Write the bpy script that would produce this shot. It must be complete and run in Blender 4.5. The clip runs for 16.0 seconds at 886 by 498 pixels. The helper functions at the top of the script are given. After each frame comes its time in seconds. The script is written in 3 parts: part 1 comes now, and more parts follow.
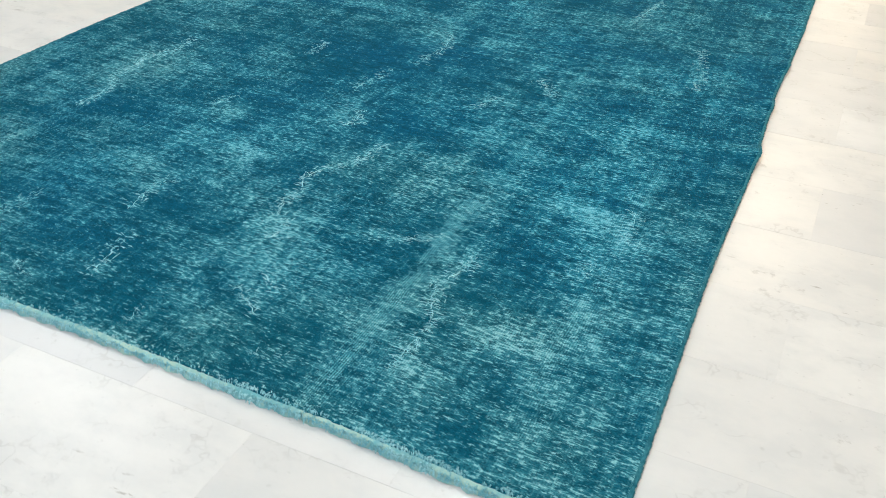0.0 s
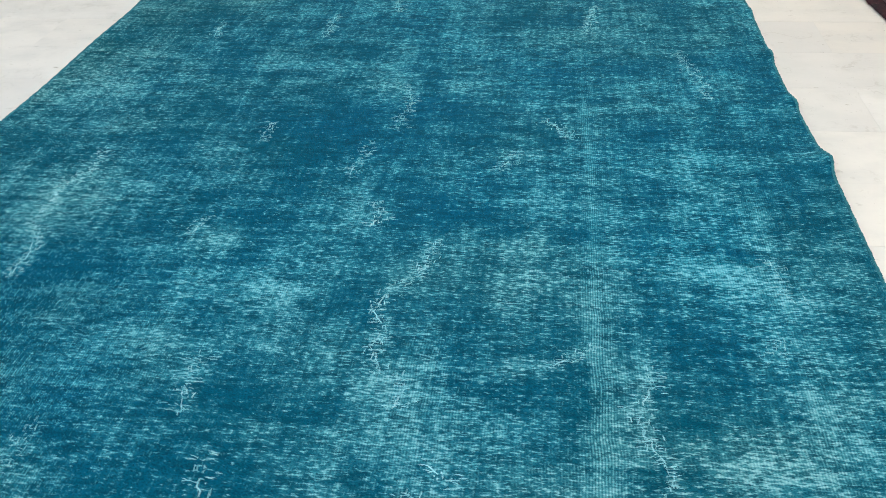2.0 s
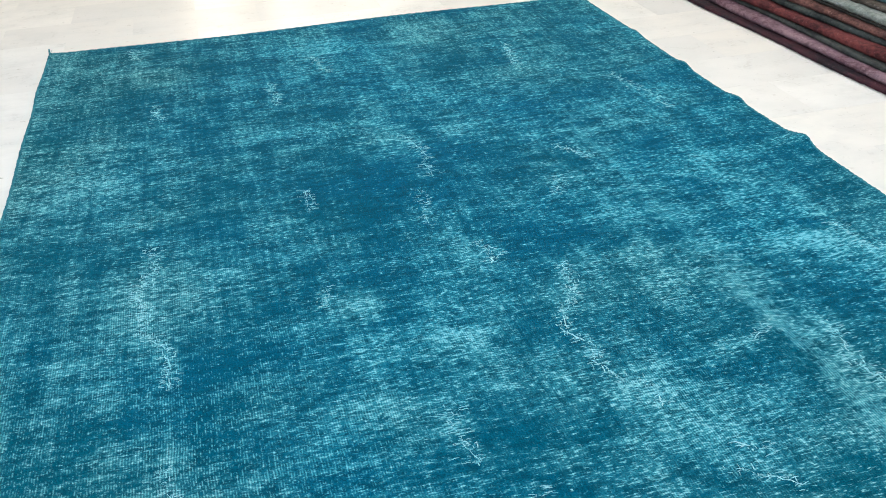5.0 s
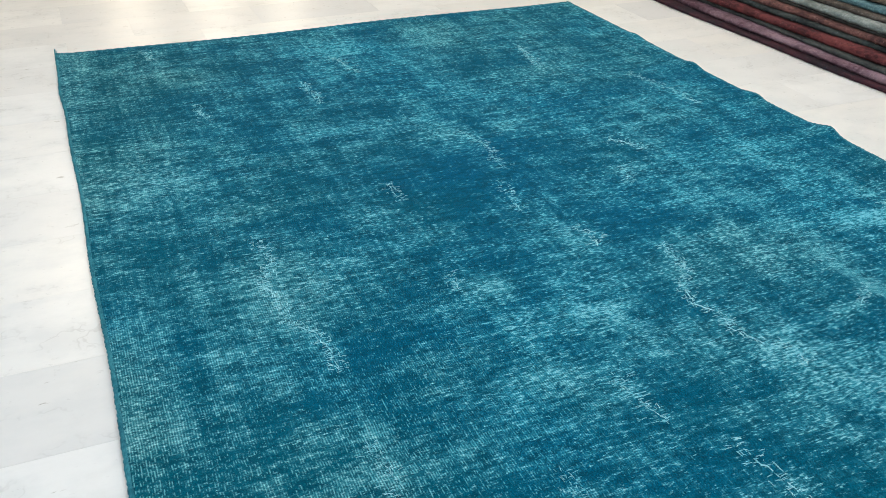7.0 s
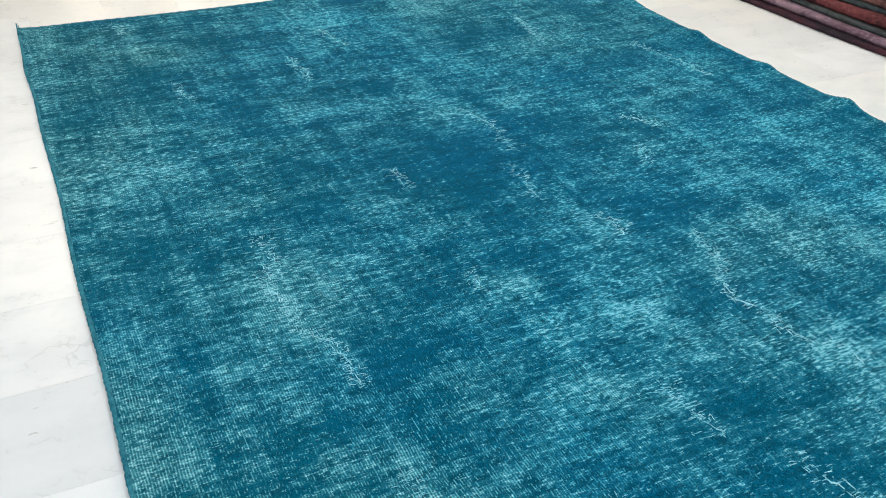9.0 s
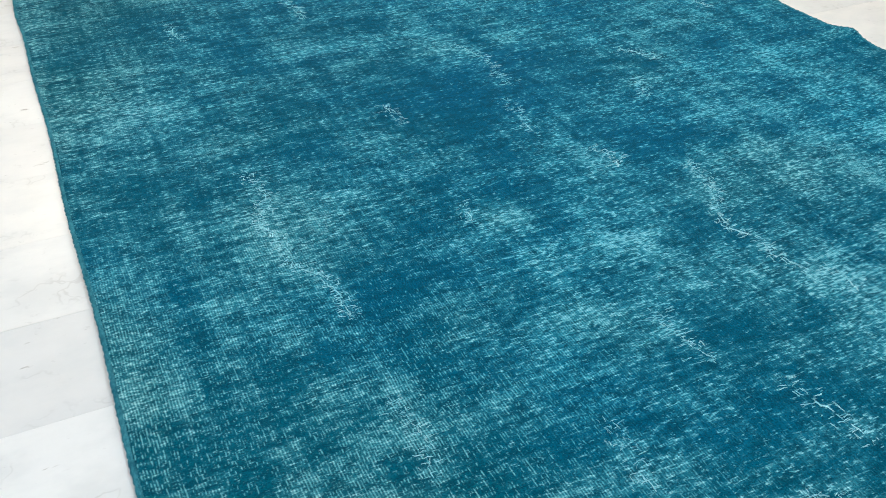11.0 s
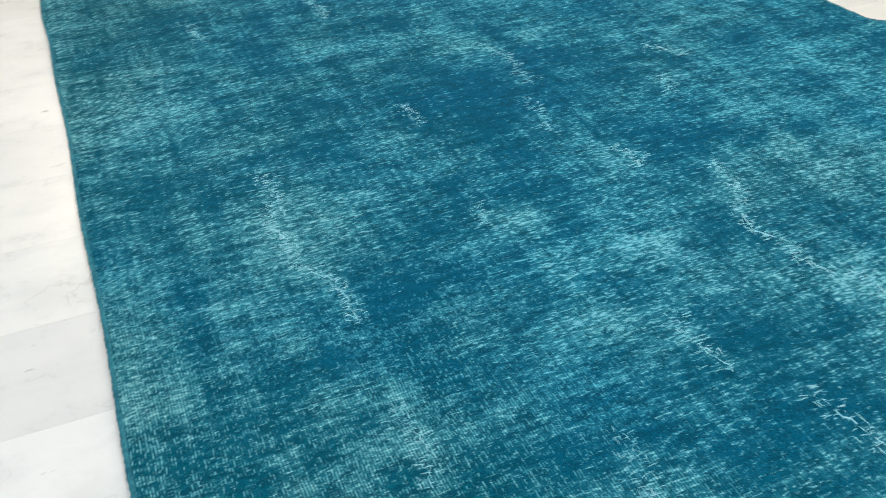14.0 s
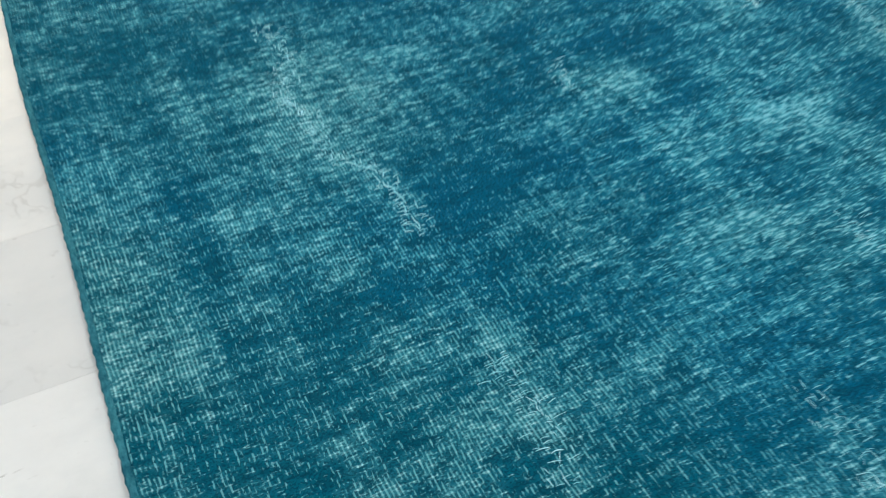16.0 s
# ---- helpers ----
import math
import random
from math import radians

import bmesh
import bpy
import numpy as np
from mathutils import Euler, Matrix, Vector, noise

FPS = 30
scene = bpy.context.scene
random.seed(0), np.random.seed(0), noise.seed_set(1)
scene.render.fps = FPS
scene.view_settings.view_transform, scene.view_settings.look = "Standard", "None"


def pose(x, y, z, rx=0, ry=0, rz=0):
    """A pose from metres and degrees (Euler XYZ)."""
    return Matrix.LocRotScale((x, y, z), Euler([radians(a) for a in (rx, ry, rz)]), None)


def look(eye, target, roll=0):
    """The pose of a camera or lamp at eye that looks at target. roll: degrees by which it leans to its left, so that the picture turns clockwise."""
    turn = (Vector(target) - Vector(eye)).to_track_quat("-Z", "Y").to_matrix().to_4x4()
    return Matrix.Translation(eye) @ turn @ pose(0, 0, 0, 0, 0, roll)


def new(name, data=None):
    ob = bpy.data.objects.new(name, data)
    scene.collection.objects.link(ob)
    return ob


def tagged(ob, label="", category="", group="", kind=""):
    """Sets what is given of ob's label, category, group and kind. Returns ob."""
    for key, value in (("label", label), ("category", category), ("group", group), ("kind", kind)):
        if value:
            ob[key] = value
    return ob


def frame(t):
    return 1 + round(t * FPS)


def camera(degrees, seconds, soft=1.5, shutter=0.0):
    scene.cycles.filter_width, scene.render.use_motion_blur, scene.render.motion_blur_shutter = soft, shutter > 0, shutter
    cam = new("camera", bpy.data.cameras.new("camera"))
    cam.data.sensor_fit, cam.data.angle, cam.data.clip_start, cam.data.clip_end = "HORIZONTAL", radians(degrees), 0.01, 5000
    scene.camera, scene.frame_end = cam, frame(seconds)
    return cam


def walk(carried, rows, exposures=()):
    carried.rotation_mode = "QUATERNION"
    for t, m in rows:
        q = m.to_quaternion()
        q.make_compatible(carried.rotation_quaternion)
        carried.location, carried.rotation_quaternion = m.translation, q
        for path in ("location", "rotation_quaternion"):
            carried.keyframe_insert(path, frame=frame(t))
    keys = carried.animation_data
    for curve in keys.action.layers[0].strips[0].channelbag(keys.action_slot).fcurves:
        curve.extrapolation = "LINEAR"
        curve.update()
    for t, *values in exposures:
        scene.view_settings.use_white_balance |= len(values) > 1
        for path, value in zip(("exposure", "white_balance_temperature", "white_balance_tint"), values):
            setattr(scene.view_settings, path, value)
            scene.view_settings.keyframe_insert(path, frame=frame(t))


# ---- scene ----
cam = camera(52.0, 16.0, soft=1.0, shutter=0.3)
PATH = [
    (0, (2.686, -1.058, 1.268), (1.995, 0.456, 0.159), 1.5),
    (0.5, (2.441, -0.988, 1.266), (1.875, 0.556, 0.127), 1.1),
    (1, (2.202, -0.926, 1.259), (1.78, 0.645, 0.095), -0.3),
    (1.5, (1.979, -0.779, 1.222), (1.668, 0.82, 0.062), -2.1),
    (2, (1.778, -0.748, 1.231), (1.542, 0.897, 0.119), -2.6),
    (2.5, (1.565, -0.833, 1.246), (1.5, 0.831, 0.138), -2.8),
    (3, (1.406, -0.86, 1.237), (1.446, 0.777, 0.089), -2.9),
    (3.5, (1.193, -0.761, 1.23), (1.308, 0.879, 0.09), -4.1),
    (4, (1.048, -0.724, 1.246), (1.254, 0.928, 0.137), -3.8),
    (4.5, (0.862, -0.756, 1.258), (1.206, 0.901, 0.192), -2.4),
    (5, (0.7, -0.781, 1.283), (1.117, 0.878, 0.248), -2.3),
    (5.2, (0.653, -0.772, 1.277), (1.091, 0.889, 0.253), -2.3),
    (7.3, (0.009, -0.673, 1.276), (0.715, 0.896, 0.256), 1.4),
    (7.5, (0.002, -0.657, 1.27), (0.714, 0.898, 0.233), 1.7),
    (8, (0.015, -0.551, 1.249), (0.685, 1.022, 0.212), 0.1),
    (8.5, (0.024, -0.459, 1.243), (0.736, 1.088, 0.195), 0.6),
    (8.7, (0.007, -0.448, 1.249), (0.749, 1.078, 0.19), 1.2),
    (10.8, (0.026, -0.473, 1.198), (0.705, 1.0, 0.029), 0.0),
    (11, (0.043, -0.479, 1.202), (0.736, 0.988, 0.033), -0.0),
    (11.5, (0.055, -0.484, 1.203), (0.813, 0.951, 0.034), 0.2),
    (12, (0.066, -0.492, 1.204), (0.862, 0.923, 0.037), -0.2),
    (12.5, (0.076, -0.503, 1.207), (0.894, 0.905, 0.047), -0.5),
    (13, (0.092, -0.511, 1.212), (0.899, 0.901, 0.048), -0.9),
    (13.5, (0.117, -0.5, 1.202), (0.857, 0.96, 0.053), -2.0),
    (14, (0.125, -0.47, 1.179), (0.73, 1.036, 0.01), -1.9),
    (14.5, (0.075, -0.423, 1.144), (0.479, 1.092, -0.097), -1.3),
    (15, (0.024, -0.329, 1.108), (0.411, 1.178, -0.149), -1.6),
    (15.5, (0.009, -0.2, 1.104), (0.712, 1.165, -0.178), 1.7),
    (16, (0.112, 0.015, 0.934), (0.699, 1.287, -0.493), -1.3),
]
EYE_UP = Vector((0, 0, 0.011))  # the path is told from the rug's top
walk(cam, [(t, look(Vector(eye) + EYE_UP, Vector(target) + EYE_UP, roll)) for t, eye, target, roll in PATH],
     exposures=[(0.0, 0.0, 6430, 8), (1.5, 0.0, 6350, 8), (2.5, 0.04, 6120, 8), (5.0, 0.22, 6050, 8), (7.4, 0.0, 6150, 8), (8.5, 0.08, 6100, 8), (12.5, 0.10, 6150, 8), (13.0, 0.36, 6180, 8), (13.5, 0.36, 6220, 8), (14.0, 0.10, 6300, 8), (14.5, -0.38, 6430, 9), (15.0, 0.08, 6380, 8), (16.0, -0.08, 6350, 8)])

# ---- light: daylight from a shop front behind the camera, ceiling panels and warm lamps at the back ----
CEIL = 3.0
X0, X1, Y0, Y1 = -3.6, 6.2, -4.6, 10.0
world = bpy.data.worlds.new("world")
scene.world = world
world.use_nodes = True
sky = world.node_tree.nodes.new("ShaderNodeTexSky")
sky.sky_type, sky.sun_disc = "NISHITA", False
sky.sun_elevation, sky.sun_rotation = radians(40), radians(160)
world.node_tree.links.new(sky.outputs[0], world.node_tree.nodes["Background"].inputs[0])
world.node_tree.nodes["Background"].inputs[1].default_value = 0.1


def area(name, m, sx, sy, power, colour):
    lamp = bpy.data.lights.new(name, "AREA")
    lamp.shape, lamp.size, lamp.size_y, lamp.energy, lamp.color = "RECTANGLE", sx, sy, power, colour
    ob = new(name, lamp)
    ob.matrix_world = m
    return ob


DAY = (0.84, 0.95, 1.0)
WARM = (1.0, 0.82, 0.60)
area("daylight_front", pose(1.0, Y0 + 0.15, 1.5, 90, 0, 0), 6.0, 2.4, 26, DAY)
PANELS = [(-1.6, -1.2), (1.6, -1.2), (-1.6, 2.2), (1.6, 2.2), (4.6, -1.2)]
for px, py in PANELS:
    area("ceiling_panel_lamp", pose(px, py, CEIL - 0.06, 0, 0, 0), 1.15, 0.55, 31, (0.95, 0.98, 1.0))
SPOTS = [(4.4, 2.2), (-0.15, 6.6), (2.4, 6.2), (4.6, 5.4)]
for px, py in SPOTS:
    area("warm_panel_lamp", pose(px, py, CEIL - 0.06, 0, 0, 0), 0.55, 0.55, 38 if py > 4 else 28, WARM)


WALL_LAMPS = [(0.80, 1.75), (1.70, 1.75), (2.55, 1.75)]
for px, pz in WALL_LAMPS:
    area("wall_light_lamp", pose(px, Y1 - 0.09, pz, 90, 0, 180), 0.42, 0.75, 8, WARM)


# ---- materials ----
def nodes_of(name):
    mat = bpy.data.materials.new(name)
    mat.use_nodes = True
    nt = mat.node_tree
    return mat, nt, nt.nodes["Principled BSDF"]


def node(nt, kind, values=None, **props):
    n = nt.nodes.new(kind)
    for k, v in props.items():
        setattr(n, k, v)
    for k, v in (values or {}).items():
        if isinstance(v, bpy.types.NodeSocket):
            nt.links.new(v, n.inputs[k])
        else:
            n.inputs[k].default_value = v
    return n


def math_node(nt, op, a, b=0.0, c=0.0, clamp=False):
    return node(nt, "ShaderNodeMath", {0: a, 1: b, 2: c}, operation=op, use_clamp=clamp).outputs[0]


def mix_rgb(nt, fac, a, b, blend="MIX"):
    n = nt.nodes.new("ShaderNodeMix")
    n.data_type, n.blend_type = "RGBA", blend
    for key, v in ((0, fac), (6, a), (7, b)):
        if isinstance(v, bpy.types.NodeSocket):
            nt.links.new(v, n.inputs[key])
        else:
            n.inputs[key].default_value = v if not isinstance(v, tuple) or len(v) == 4 else (*v, 1)
    return n.outputs[2]


def noise_at(nt, vec, scale, detail=2.0, rough=0.5, size=(1, 1, 1), out=0):
    m = node(nt, "ShaderNodeMapping", {"Vector": vec, "Scale": size})
    return node(nt, "ShaderNodeTexNoise", {"Vector": m.outputs[0], "Scale": scale, "Detail": detail, "Roughness": rough}).outputs[out]


def ramp(nt, fac, lo, hi, to0=0.0, to1=1.0):
    return node(nt, "ShaderNodeMapRange", {0: fac, 1: lo, 2: hi, 3: to0, 4: to1}, interpolation_type="SMOOTHSTEP").outputs[0]


def plain(name, colour, rough=0.7, var=0.06, scale=3.0, metal=0.0, bump=0.0):
    mat, nt, bsdf = nodes_of(name)
    pos = node(nt, "ShaderNodeTexCoord").outputs["Object"]
    n1, n2 = noise_at(nt, pos, scale, 4), noise_at(nt, pos, scale * 14, 3)
    f = math_node(nt, "ADD", math_node(nt, "MULTIPLY", n1, 0.6), math_node(nt, "MULTIPLY", n2, 0.4))
    lo = tuple(c * (1 - var * 2) for c in colour)
    hi = tuple(min(1, c * (1 + var)) for c in colour)
    nt.links.new(mix_rgb(nt, ramp(nt, f, 0.3, 0.7), lo, hi), bsdf.inputs["Base Color"])
    bsdf.inputs["Roughness"].default_value, bsdf.inputs["Metallic"].default_value = rough, metal
    if bump:
        b = node(nt, "ShaderNodeBump", {"Height": n2, "Strength": bump, "Distance": 0.004})
        nt.links.new(b.outputs[0], bsdf.inputs["Normal"])
    return mat


def marble_material():
    """White polished marble: every tile with its own tone and clouds, thin grey veins and small pits."""
    mat, nt, bsdf = nodes_of("white_marble")
    rnd = node(nt, "ShaderNodeObjectInfo").outputs["Random"]
    pos = node(nt, "ShaderNodeNewGeometry").outputs["Position"]
    shift = node(nt, "ShaderNodeCombineXYZ", {0: math_node(nt, "MULTIPLY", rnd, 57.0), 1: math_node(nt, "MULTIPLY", rnd, 23.0), 2: 0.0}).outputs[0]
    vec = node(nt, "ShaderNodeVectorMath", {0: pos, 1: shift}, operation="ADD").outputs[0]
    cloud = noise_at(nt, vec, 4.5, 5, 0.6, (1, 1.6, 1))
    fine = noise_at(nt, vec, 38, 4, 0.6, (1, 1.5, 1))
    wob = noise_at(nt, vec, 5.0, 4, 0.6, out=1)
    bent = node(nt, "ShaderNodeVectorMath", {0: vec, 1: wob}, operation="ADD").outputs[0]
    vein = node(nt, "ShaderNodeTexVoronoi", {"Vector": bent, "Scale": 3.2}, feature="DISTANCE_TO_EDGE").outputs[0]
    veins = math_node(nt, "MULTIPLY", ramp(nt, vein, 0.0, 0.05, 1.0, 0.0), ramp(nt, cloud, 0.48, 0.66))
    pit = math_node(nt, "ADD", math_node(nt, "MULTIPLY", noise_at(nt, vec, 21, 5, 0.7), 0.7), math_node(nt, "MULTIPLY", noise_at(nt, vec, 3.5, 2), 0.3))
    pits = ramp(nt, pit, 0.60, 0.69)
    tone = mix_rgb(nt, rnd, (0.82, 0.82, 0.815), (0.67, 0.675, 0.685))
    warmth = math_node(nt, "FRACT", math_node(nt, "MULTIPLY", rnd, 7.31))
    tone = mix_rgb(nt, math_node(nt, "MULTIPLY", warmth, 0.6), tone, (0.80, 0.775, 0.735))
    tone = mix_rgb(nt, math_node(nt, "MULTIPLY", ramp(nt, cloud, 0.38, 0.68), 0.55), tone, (0.64, 0.65, 0.65))
    tone = mix_rgb(nt, math_node(nt, "MULTIPLY", ramp(nt, fine, 0.4, 0.75), 0.07), tone, (0.62, 0.62, 0.61))
    tone = mix_rgb(nt, math_node(nt, "MULTIPLY", veins, 0.40), tone, (0.47, 0.46, 0.44))
    tone = mix_rgb(nt, math_node(nt, "MULTIPLY", pits, 0.5), tone, (0.42, 0.41, 0.39))
    dash = noise_at(nt, vec, 30, 3, 0.6, (0.45, 1.5, 1))
    dashes = math_node(nt, "MULTIPLY", ramp(nt, dash, 0.665, 0.72), ramp(nt, noise_at(nt, vec, 2.6, 2), 0.46, 0.60))
    tone = mix_rgb(nt, math_node(nt, "MULTIPLY", dashes, 0.65), tone, (0.27, 0.24, 0.20))
    nt.links.new(tone, bsdf.inputs["Base Color"])
    rough = node(nt, "ShaderNodeMapRange", {0: fine, 1: 0.3, 2: 0.7, 3: 0.27, 4: 0.36}).outputs[0]
    nt.links.new(rough, bsdf.inputs["Roughness"])
    b = node(nt, "ShaderNodeBump", {"Height": cloud, "Strength": 0.02, "Distance": 0.006})
    nt.links.new(b.outputs[0], bsdf.inputs["Normal"])
    return mat


def rug_material():
    """Overdyed, sheared wool: teal pile, worn to weft strokes and pale warp ridges where the wear map is high."""
    mat, nt, bsdf = nodes_of("overdyed_wool")
    pos = node(nt, "ShaderNodeTexCoord").outputs["Object"]
    wear = node(nt, "ShaderNodeAttribute", attribute_name="wear").outputs["Fac"]
    hue = node(nt, "ShaderNodeAttribute", attribute_name="hue").outputs["Fac"]
    ridge = node(nt, "ShaderNodeAttribute", attribute_name="ridge").outputs["Fac"]
    sep = node(nt, "ShaderNodeSeparateXYZ", {0: pos})
    wob = noise_at(nt, pos, 9.0, 2)
    xw = math_node(nt, "ADD", sep.outputs[0], math_node(nt, "MULTIPLY", wob, 0.012))
    wave = math_node(nt, "SINE", math_node(nt, "MULTIPLY", xw, 2 * math.pi / WARP))
    line = ramp(nt, wave, -0.25, 0.65)
    knot = noise_at(nt, pos, 300, 1.5, 0.6, (0.9, 1.1, 1))
    dash = noise_at(nt, pos, 215, 2.5, 0.64, (0.30, 1.0, 1))
    strand = noise_at(nt, pos, 170, 2, 0.65, (1.0, 0.50, 1))
    clump = noise_at(nt, pos, 40, 4, 0.7, (0.55, 1.2, 1))
    mid = noise_at(nt, pos, 12, 4, 0.65, (0.7, 1.2, 1))
    weft = noise_at(nt, pos, 70, 2, 0.6, (0.08, 1.0, 1))
    warps = noise_at(nt, pos, 60, 2, 0.6, (1.0, 0.06, 1))
    w = math_node(nt, "ADD", wear, math_node(nt, "MULTIPLY_ADD", clump, 1.00, -0.50))
    w = math_node(nt, "ADD", w, math_node(nt, "MULTIPLY_ADD", mid, 0.70, -0.35))
    w = math_node(nt, "ADD", w, math_node(nt, "MULTIPLY_ADD", weft, 0.85, -0.425))
    w = math_node(nt, "ADD", w, math_node(nt, "MULTIPLY_ADD", warps, 0.70, -0.35))
    thr = math_node(nt, "MAXIMUM", math_node(nt, "MULTIPLY_ADD", w, -0.23, 0.672), 0.44)
    over = math_node(nt, "SUBTRACT", dash, thr)
    fleck = node(nt, "ShaderNodeMapRange", {0: over, 1: -0.030, 2: 0.065, 3: 0.0, 4: 1.0}).outputs[0]
    # the warp ridges show through the strokes, and run on between them where the pile is sheared lowest
    comb = math_node(nt, "MULTIPLY_ADD", line, math_node(nt, "MULTIPLY_ADD", ridge, 0.68, 0.10), math_node(nt, "MULTIPLY_ADD", ridge, -0.50, 0.78))
    reach = math_node(nt, "MULTIPLY_ADD", ridge, 0.13, -0.03)
    bare = node(nt, "ShaderNodeMapRange", {0: math_node(nt, "ADD", math_node(nt, "SUBTRACT", strand, thr), reach), 1: -0.02, 2: 0.06, 3: 0.0, 4: 1.0}).outputs[0]
    bare = math_node(nt, "MULTIPLY", math_node(nt, "MULTIPLY", bare, line), math_node(nt, "MULTIPLY_ADD", ridge, 0.75, 0.15))
    thread = math_node(nt, "MAXIMUM", math_node(nt, "MULTIPLY", fleck, comb), bare)
    blue, green = (0.000, 0.102, 0.214), (0.000, 0.100, 0.152)
    deep = mix_rgb(nt, hue, blue, green)
    veil = math_node(nt, "MULTIPLY", ramp(nt, w, 0.02, 0.92), 0.55)
    deep = mix_rgb(nt, veil, deep, mix_rgb(nt, hue, (0.010, 0.27, 0.40), (0.06, 0.29, 0.34)))
    deep = mix_rgb(nt, math_node(nt, "MULTIPLY", ramp(nt, knot, 0.55, 0.38), 0.60), deep, (0.0, 0.034, 0.060))
    deep = mix_rgb(nt, math_node(nt, "MULTIPLY", ramp(nt, clump, 0.53, 0.36), 0.45), deep, (0.0, 0.040, 0.066))
    pale = mix_rgb(nt, hue, (0.035, 0.40, 0.56), (0.15, 0.45, 0.50))
    lit = ramp(nt, math_node(nt, "ADD", over, math_node(nt, "MULTIPLY", strand, 0.5)), 0.24, 0.42)
    pale = mix_rgb(nt, math_node(nt, "MULTIPLY", lit, 0.72), pale, mix_rgb(nt, hue, (0.27, 0.74, 0.90), (0.44, 0.76, 0.80)))
    col = mix_rgb(nt, thread, deep, pale)
    nt.links.new(col, bsdf.inputs["Base Color"])
    bsdf.inputs["Roughness"].default_value = 0.88
    bsdf.inputs["Specular IOR Level"].default_value = 0.08
    h = math_node(nt, "SUBTRACT", math_node(nt, "MULTIPLY", knot, 0.6), math_node(nt, "MULTIPLY", fleck, 0.3))
    h = math_node(nt, "ADD", h, math_node(nt, "MULTIPLY", line, 0.5))
    b = node(nt, "ShaderNodeBump", {"Height": h, "Strength": 0.6, "Distance": 0.0018})
    nt.links.new(b.outputs[0], bsdf.inputs["Normal"])
    return mat


def wool(name, low, high, scale=60, stretch=(1, 0.3, 1), rough=0.92, specks=0.0):
    """Mottled old wool, from one colour to another in streaks along the fold."""
    mat, nt, bsdf = nodes_of(name)
    pos = node(nt, "ShaderNodeTexCoord").outputs["Object"]
    a = noise_at(nt, pos, scale, 5, 0.75, stretch)
    c = noise_at(nt, pos, scale * 0.14, 3, 0.6, (1, 0.7, 1))
    f = math_node(nt, "ADD", math_node(nt, "MULTIPLY", a, 0.55), math_node(nt, "MULTIPLY", c, 0.45))
    tone = mix_rgb(nt, ramp(nt, f, 0.38, 0.62), low, high)
    if specks:
        speck = ramp(nt, noise_at(nt, pos, 80, 3, 0.6), 0.62, 0.70)
        tone = mix_rgb(nt, math_node(nt, "MULTIPLY", speck, specks * 0.45), tone, tuple(min(0.6, c * 1.6 + 0.12) for c in high))
        patch = ramp(nt, noise_at(nt, pos, 9, 3, 0.6), 0.52, 0.66)
        tone = mix_rgb(nt, math_node(nt, "MULTIPLY", patch, 0.5), tone, tuple(c * 0.45 for c in low))
    nt.links.new(tone, bsdf.inputs["Base Color"])
    bsdf.inputs["Roughness"].default_value = rough
    bsdf.inputs["Specular IOR Level"].default_value = 0.2
    b = node(nt, "ShaderNodeBump", {"Height": a, "Strength": 0.7, "Distance": 0.004})
    nt.links.new(b.outputs[0], bsdf.inputs["Normal"])
    return mat


WARP = 0.0056
MARBLE = marble_material()
GROUT = plain("pale_grout", (0.74, 0.73, 0.71), 0.85)
WALL = plain("white_wall_paint", (0.78, 0.77, 0.75), 0.8, 0.03)
CEILING = plain("ceiling_paint", (0.80, 0.80, 0.79), 0.85, 0.03)
FRAME = plain("white_metal", (0.75, 0.75, 0.75), 0.4, 0.02)
RUG = rug_material()
CORD = wool("teal_cord", (0.008, 0.11, 0.16), (0.05, 0.25, 0.31), 220, (1, 0.5, 1))
FRINGE = wool("pale_turquoise_cotton", (0.16, 0.46, 0.55), (0.44, 0.74, 0.79), 160, (1, 1, 1))
THREAD = wool("pale_warp_cotton", (0.22, 0.60, 0.70), (0.50, 0.84, 0.90), 200, (1, 1, 1))
BAND = wool("faded_kilim_end", (0.17, 0.45, 0.51), (0.45, 0.64, 0.57), 42, (1, 0.5, 1))


# ---- building helpers ----
def mesh_object(name, verts, faces, material, parent=None, smooth=False):
    me = bpy.data.meshes.new(name)
    me.from_pydata([tuple(v) for v in verts], [], faces)
    me.materials.append(material)
    if smooth:
        me.polygons.foreach_set("use_smooth", [True] * len(me.polygons))
    me.update()
    ob = new(name, me)
    ob.parent = parent
    return ob


def part(name, bm, material, parent, label=""):
    me = bpy.data.meshes.new(name)
    bm.to_mesh(me)
    bm.free()
    me.materials.append(material)
    ob = new(name, me)
    ob.parent = parent
    return tagged(ob, label)


def box(lo, hi, bevel=0.0):
    bm = bmesh.new()
    bmesh.ops.create_cube(bm, size=1)
    size = [b - a for a, b in zip(lo, hi)]
    bmesh.ops.scale(bm, vec=size, verts=bm.verts)
    bmesh.ops.translate(bm, vec=[(a + b) / 2 for a, b in zip(lo, hi)], verts=bm.verts)
    if bevel:
        bmesh.ops.bevel(bm, geom=bm.edges, offset=bevel, segments=2, affect="EDGES")
    return bm


